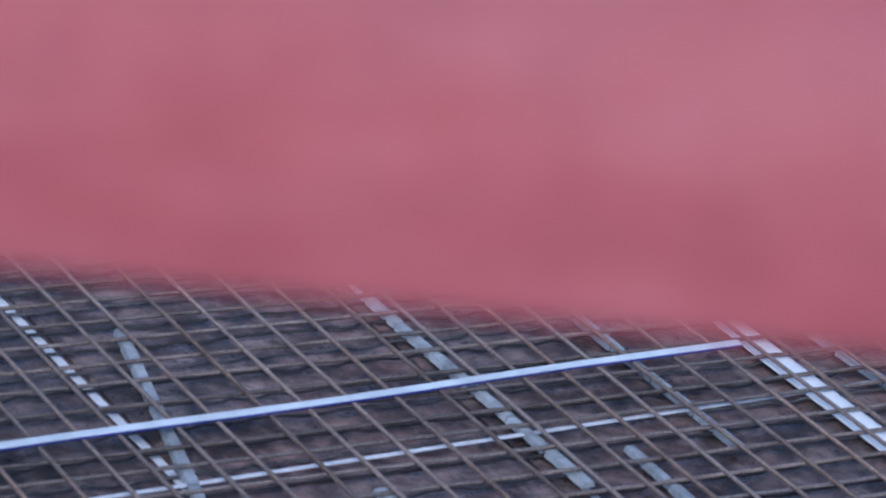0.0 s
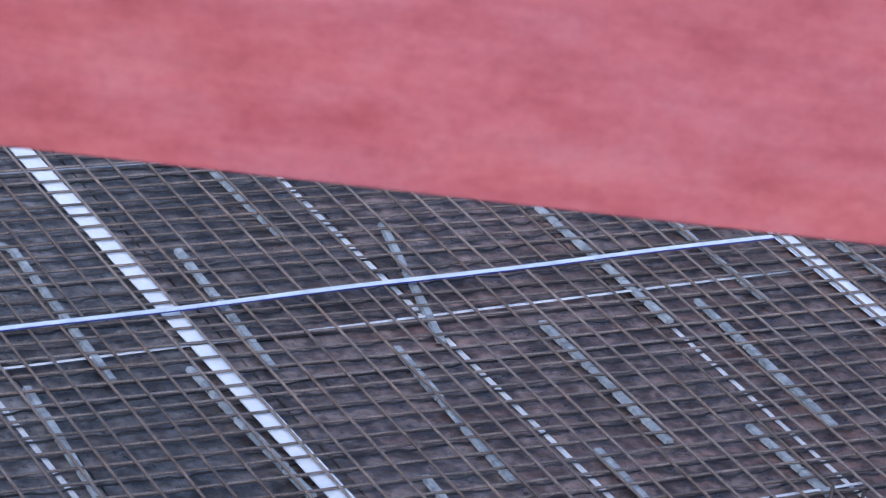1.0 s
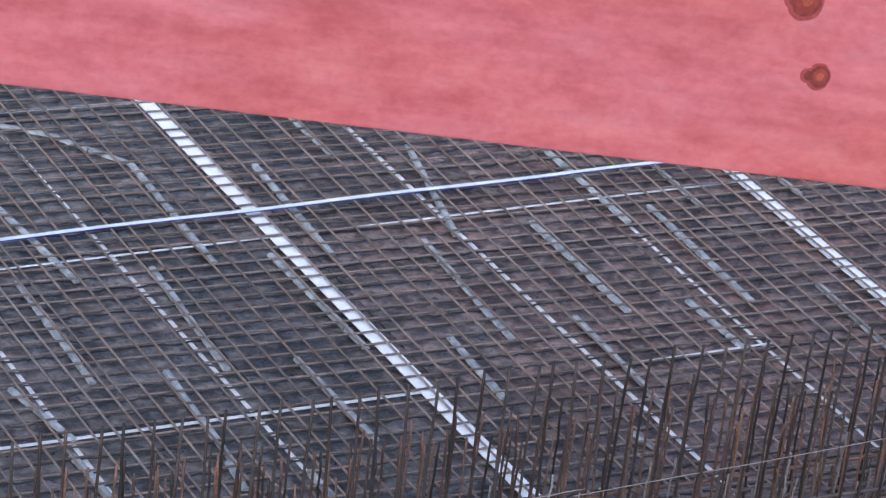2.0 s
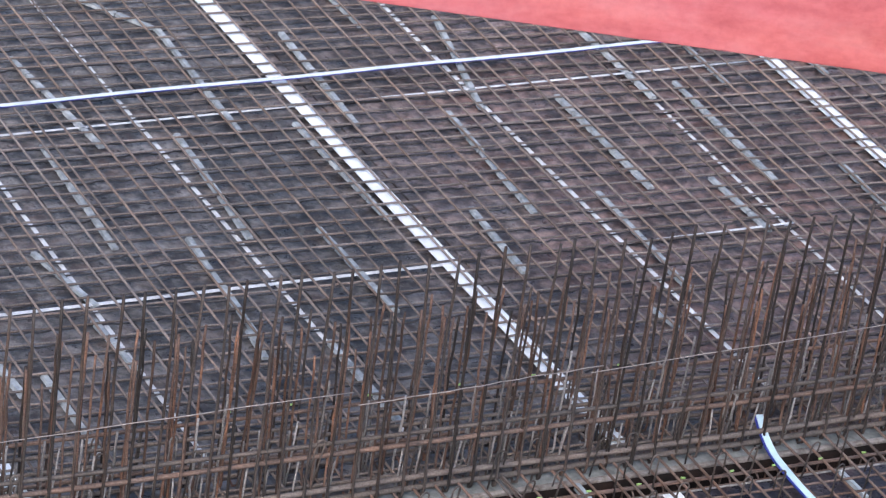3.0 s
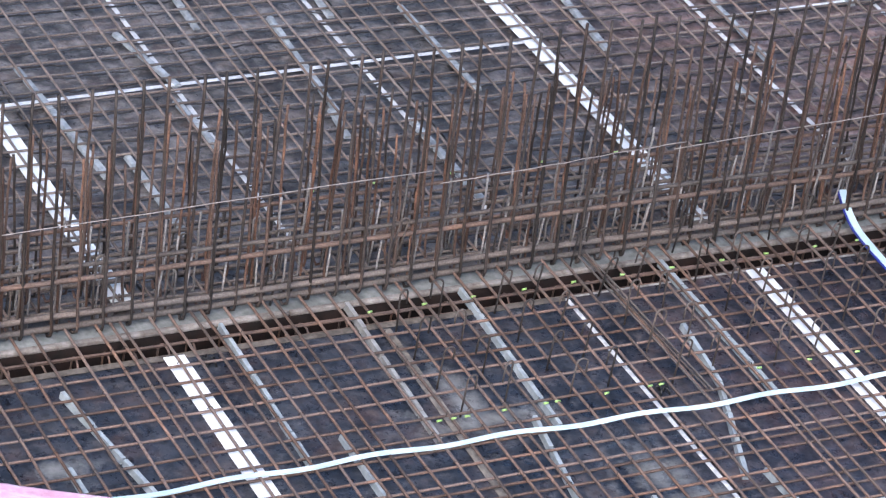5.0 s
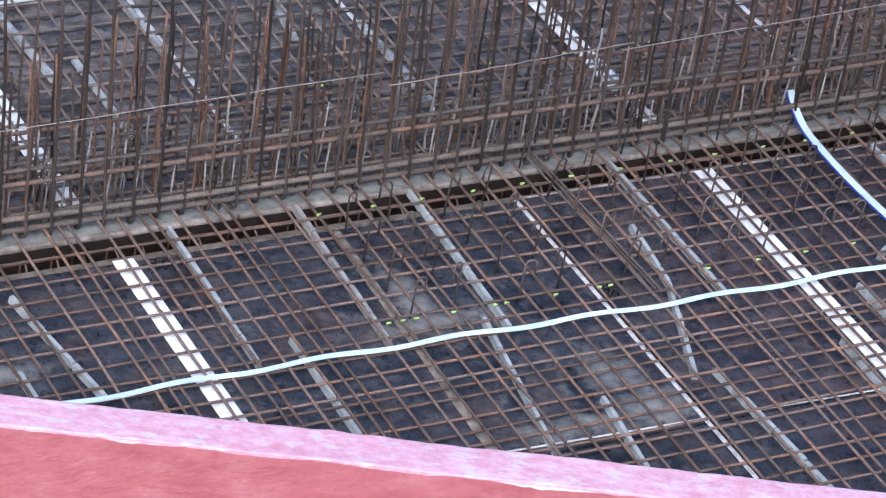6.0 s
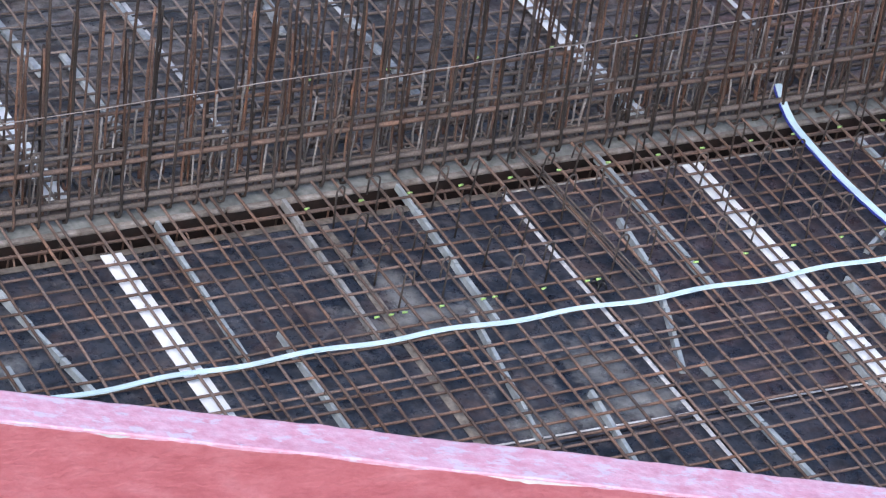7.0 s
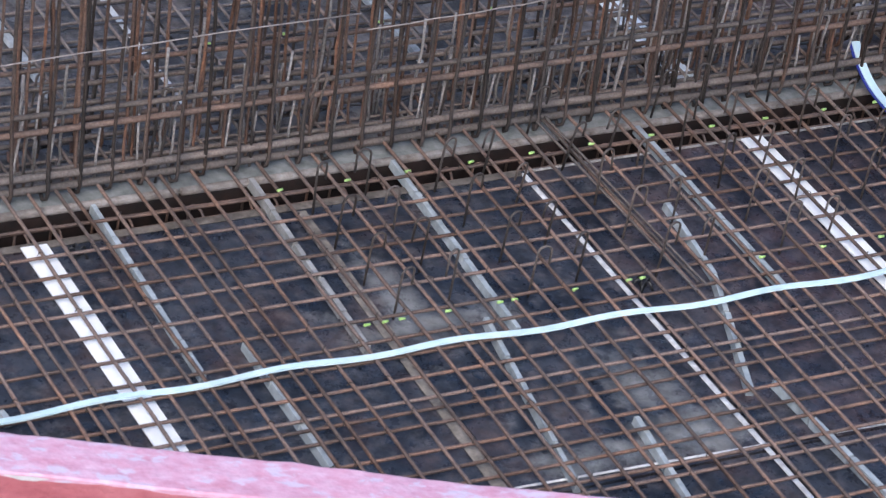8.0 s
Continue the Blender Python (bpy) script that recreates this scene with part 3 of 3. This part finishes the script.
# ---- upturned hooks standing between the bars of the near mat ----
hook_shapes = [arch(0.064, 0.195 + 0.012 * k, -0.062, 0.0055, HOOK_STEEL, 0.01, 0.08 + 0.02 * k) for k in range(3)]
for k in range(6):
    for side in (0, 1):
        x = -0.668 + 0.647 * k + 0.222 * side
        rows_here = {0: 4, 1: 4, 5: 4}.get(k, 5)
        for j in range(rows_here):
            y = 0.235 + 0.027 * side + 0.277 * j - (0.012 * j if k == 0 else 0)
            ob = put("hook_bar", rng.choice(hook_shapes), None, pose(x + rng.uniform(-0.015, 0.015), y + rng.uniform(-0.015, 0.015), 0, rng.uniform(-4, 4), rng.uniform(-4, 4), (0 if side else 180) + rng.uniform(-16, 16)))
            tagged(ob, "dark bent steel hook standing up through the near mat", "hook bar", "upturned hooks")

# a bundle of loose bars lying on the near mat
loose = bar_meshes("loose_bar", 1.35, "y", 0.0062, RUNNER_STEEL, 3, 0.006, 0.3)
for k, (x, y, turn) in enumerate(((0.69, 0.05, 2.0), (0.72, 0.02, 2.4), (0.65, 0.0, 1.4))):
    ob = put("loose_bar", loose[k % 3], None, pose(x, y, 0.014 + 0.004 * (k % 2), 0, 0, turn))
    tagged(ob, "thin rusty loose bar lying along the near mat", "reinforcing bar", "loose bars")

# ---- lime-coloured plastic clips ----
def clip_mesh():
    bm = bmesh.new()
    bmesh.ops.create_cone(bm, segments=8, radius1=0.007, radius2=0.0055, depth=0.028, cap_ends=True)
    bmesh.ops.rotate(bm, verts=bm.verts, matrix=Matrix.Rotation(math.pi / 2, 3, "Y"))
    return finish("clip", bm, LIME, True)


CLIP = clip_mesh()
for y, xs in ((1.135, steps(-0.79, 3.2, 0.317, 0.012)), (0.153, (-0.875, -0.79, -0.71, -0.49, -0.24, -0.17, 0.13, 0.40, 0.47)), (0.155, steps(1.12, 2.8, 0.31, 0.03)), (2.3, (-0.6, -0.2, 0.3, 0.9, 1.4, 2.0))):
    for x in xs:
        ob = put("bar_clip", CLIP, None, pose(x, y, 0.006, 0, 0, rng.uniform(-15, 15)))
        tagged(ob, "small lime-yellow plastic clip on a reinforcing bar", "clip", "plastic clips")


# ---- pale straps lying over the mats ----
def strap(points, label, half=0.021, thick=0.012, edge=0.0, face=None):
    """A flat, slightly wavy strap."""
    top = None
    # the second strip is added to draw the blue lens fringe beside the strap
    for nm, w0, w1, z1, mat in (("strap", -half, half, thick, face or TAPE), ("edge", -half - edge, -half, thick * 0.6, TAPE_FRINGE))[:2 if edge else 1]:
        bm = bmesh.new()
        rows = []
        for i, p in enumerate(points):
            p = Vector(p)
            d = (Vector(points[min(i + 1, len(points) - 1)]) - Vector(points[max(i - 1, 0)])).normalized()
            s = Vector((-d.y, d.x, 0)).normalized()
            k = 1 + 0.10 * noise.noise((p.x * 4, p.y * 4, 2))
            rows.append([bm.verts.new(p + s * w * k + Vector((0, 0, z))) for w, z in ((w0, 0.0), (w1, 0.0), (w1 * 0.9 if w1 > 0 else w1, z1), (w0 * 0.9 if w0 < 0 < w1 else w0, z1))])
        for a, c in zip(rows, rows[1:]):
            for q in range(4):
                bm.faces.new((a[q], a[(q + 1) % 4], c[(q + 1) % 4], c[q]))
        bm.faces.new(rows[0][::-1])
        bm.faces.new(rows[-1])
        bmesh.ops.recalc_face_normals(bm, faces=bm.faces)
        ob = part(nm, bm, mat, top, "added blue strip for the shaded colour fringe" if top else "")
        top = top or tagged(ob, label, "strap")
    return top


def curve_points(xa, xb, fy, n, z=0.009):
    return [(xa + (xb - xa) * i / n, fy(xa + (xb - xa) * i / n), z) for i in range(n + 1)]


strap(curve_points(-3.6, 4.2, lambda x: -0.0662 - 0.0106 * x - 0.0100 * math.sin(1.5 * x) - 0.0017 * math.cos(1.5 * x) + 0.0120 * math.sin(8 * x) - 0.0027 * math.cos(8 * x), 120), "pale blue-white strap lying wavily across the near mat", 0.0155, 0.009)
strap(curve_points(-2.5, 5.28, lambda x: 5.93 + 0.05 * x + 0.006 * math.sin(3.1 * x), 50), "pale lilac-white strap lying straight across the far mat", 0.018, 0.010, 0.003, PALE_TAPE)
strap([(2.39 + 0.11 * (1.48 - 1.55 * i / 24 - 0.7) ** 2, 1.48 - 1.55 * i / 24, 0.01 + 0.10 * max(0.0, 1 - i / 5) ** 2) for i in range(25)], "pale strap hanging from the cage down onto the near mat", 0.024, 0.012, 0.012)

# ---- wire ties twisted round the crossings of the near mat ----
tie_bm = bmesh.new()
for x in NEAR_X:
    for y in NEAR_Y:
        if -3.2 < x < 3.4 and y > -2.0 and rng.random() < 0.4:
            s, r = rng.choice((-1, 1)), 0.010 + rng.uniform(0, 0.004)
            zt = 0.010
            tube([(x - r, y - s * r, -0.012), (x - 0.5 * r, y - 0.5 * s * r, zt), (x + 0.5 * r, y + 0.5 * s * r, zt), (x + r, y + s * r, -0.012)], 0.0022, 3, tie_bm)
ties = part("wire_ties", tie_bm, DARK_STEEL, None)
tagged(ties, "dark twisted wire ties round the bar crossings", "wire ties", kind="stuff")


def bar_chair(x, y, z):
    """A small black plastic star with a hub."""
    bm = bmesh.new()
    bmesh.ops.create_cone(bm, segments=10, radius1=0.020, radius2=0.014, depth=0.024, cap_ends=True)
    for k in range(5):
        a = 2 * math.pi * k / 5 + 0.3
        tube([(0.008 * math.cos(a), 0.008 * math.sin(a), 0.004), (0.03 * math.cos(a), 0.03 * math.sin(a), 0.012), (0.05 * math.cos(a), 0.05 * math.sin(a), -0.02)], 0.007, 5, bm)
    ob = part("bar_chair", bm, BLACK, None, "", True)
    ob.matrix_basis = pose(x, y, z)
    tagged(ob, "small black plastic bar chair with splayed legs under the mat", "bar chair")


bar_chair(0.50, 0.18, NEAR_Z + 0.022)
bar_chair(-1.80, 0.995, NEAR_Z + 0.022)

# ---- the red timber barrier that the camera looks through ----
FENCE_ANGLE = -24.0
barrier = empty("timber_barrier", "red painted timber barrier with two wide boards and end posts", "barrier")
barrier.matrix_basis = pose(-9 + 12.9 * 0.407, -12 + 12.9 * 0.914, 0, 0, 0, FENCE_ANGLE)
LOW_TOP, UP_BOTTOM = 0.426, 4.317
DEEP = 0.225              # thickness of the lower board


def sloped(bm):
    """The lower board falls a little along its length."""
    for v in bm.verts:
        v.co.z -= 0.021 * (v.co.x - 2)
    return bm


part("lower_board", sloped(block((-4.5, -DEEP, -0.25), (9.5, 0.0, LOW_TOP - 0.012), 0.010)), RED, barrier)
edge_bm = bmesh.new()
rings = []
for i in range(281):
    x = -4.5 + 14.0 * i / 280
    w = 0.006 * noise.noise((x * 1.7, 0, 3)) + 0.005 * noise.noise((x * 9, 1, 0))
    f = 0.004 * noise.noise((x * 2.3, 5, 0)) + 0.003 * noise.noise((x * 13, 2, 0))
    rings.append([edge_bm.verts.new(c) for c in ((x, -DEEP - 0.0012, LOW_TOP - 0.021 + 3 * f + 0.010 * noise.noise((x * 3.1, 7, 0))), (x, 0.003, LOW_TOP - 0.045), (x, 0.004 + w, LOW_TOP - 0.006 + w), (x, -0.008 + w, LOW_TOP + w), (x, -DEEP / 2, LOW_TOP + 0.004 * noise.noise((x * 6, 9, 0))), (x, -DEEP + 0.005 + f, LOW_TOP - 0.002 + w), (x, -DEEP - 0.0012, LOW_TOP - 0.008 + w))])
for a, c in zip(rings, rings[1:]):
    for q in range(7):
        edge_bm.faces.new((a[q], a[(q + 1) % 7], c[(q + 1) % 7], c[q]))
edge_bm.faces.new(rings[0][::-1])
edge_bm.faces.new(rings[-1])
bmesh.ops.recalc_face_normals(edge_bm, faces=edge_bm.faces)
part("top_edge", sloped(edge_bm), PINK, barrier, "worn pink paint on the top edge, paled for the sky reflection")
for x, ln in ((1.0, 0.16), (2.85, 0.45), (4.4, 0.3)):
    bm = bmesh.new()
    up, dn = [], []
    for k in range(25):
        a = x + ln * k / 24
        taper = math.sin(math.pi * k / 24)
        up.append(bm.verts.new((a, -DEEP - 0.0024, LOW_TOP - 0.014 + 0.008 * taper * noise.noise((a * 14, 0, 1)))))
        dn.append(bm.verts.new((a, -DEEP - 0.0024, LOW_TOP - 0.018 - taper * (0.012 + 0.014 * abs(noise.noise((a * 11, 4, 1)))))))
    for k in range(24):
        bm.faces.new((dn[k], dn[k + 1], up[k + 1], up[k]))
    part("bare_patch", sloped(bm), CHIP, barrier, "chipped pale patch without paint")
part("upper_board", block((-4.5, -0.05, UP_BOTTOM), (9.5, 0.0, UP_BOTTOM + 1.6), 0.008), UPPER_RED, barrier)
for x, z, r in ((3.625, 4.79, 0.054), (3.50, 5.12, 0.080)):
    knot = None
    for nm, k, dx, proud, mat in (("knot", 0.95, 0.0, 0.0016, KNOT_RIM), ("knot_halo", 1.12, -0.004, 0.0008, KNOT_HALO), ("knot_stain", 0.62, -0.052, 0.0010, KNOT_HALO), ("knot_stain", 0.42, -0.048, 0.0013, KNOT_RIM), ("knot_ring", 0.66, 0.003, 0.0021, KNOT), ("knot_core", 0.34, 0.003, 0.0026, KNOT_HEART)):
        bm = bmesh.new()
        rim = [(math.cos(t), math.sin(t)) for t in (2 * math.pi * i / 28 for i in range(28))]
        wob = [r * k * (1 + 0.10 * noise.noise((c * 1.6 + x * 9, q * 1.6, k * 5))) for c, q in rim]
        front = [bm.verts.new((0.8 * w * c, -proud, w * q)) for w, (c, q) in zip(wob, rim)]
        back = [bm.verts.new((w * c, 0.002, 1.1 * w * q)) for w, (c, q) in zip(wob, rim)]
        bm.faces.new(front)
        for i in range(28):
            bm.faces.new((front[i], back[i], back[(i + 1) % 28], front[(i + 1) % 28]))
        bmesh.ops.recalc_face_normals(bm, faces=bm.faces)
        ob = part(nm, bm, mat, knot or barrier, "dark brown knot in the wood" if not knot else "")
        ob.location = (dx, 0, 0) if knot else (x, -0.05, z)
        knot = knot or ob
for x in (-4.6, 9.4):
    part("post", block((x, 0.005, -0.8), (x + 0.14, 0.145, UP_BOTTOM + 1.6), 0.008), RED, barrier)
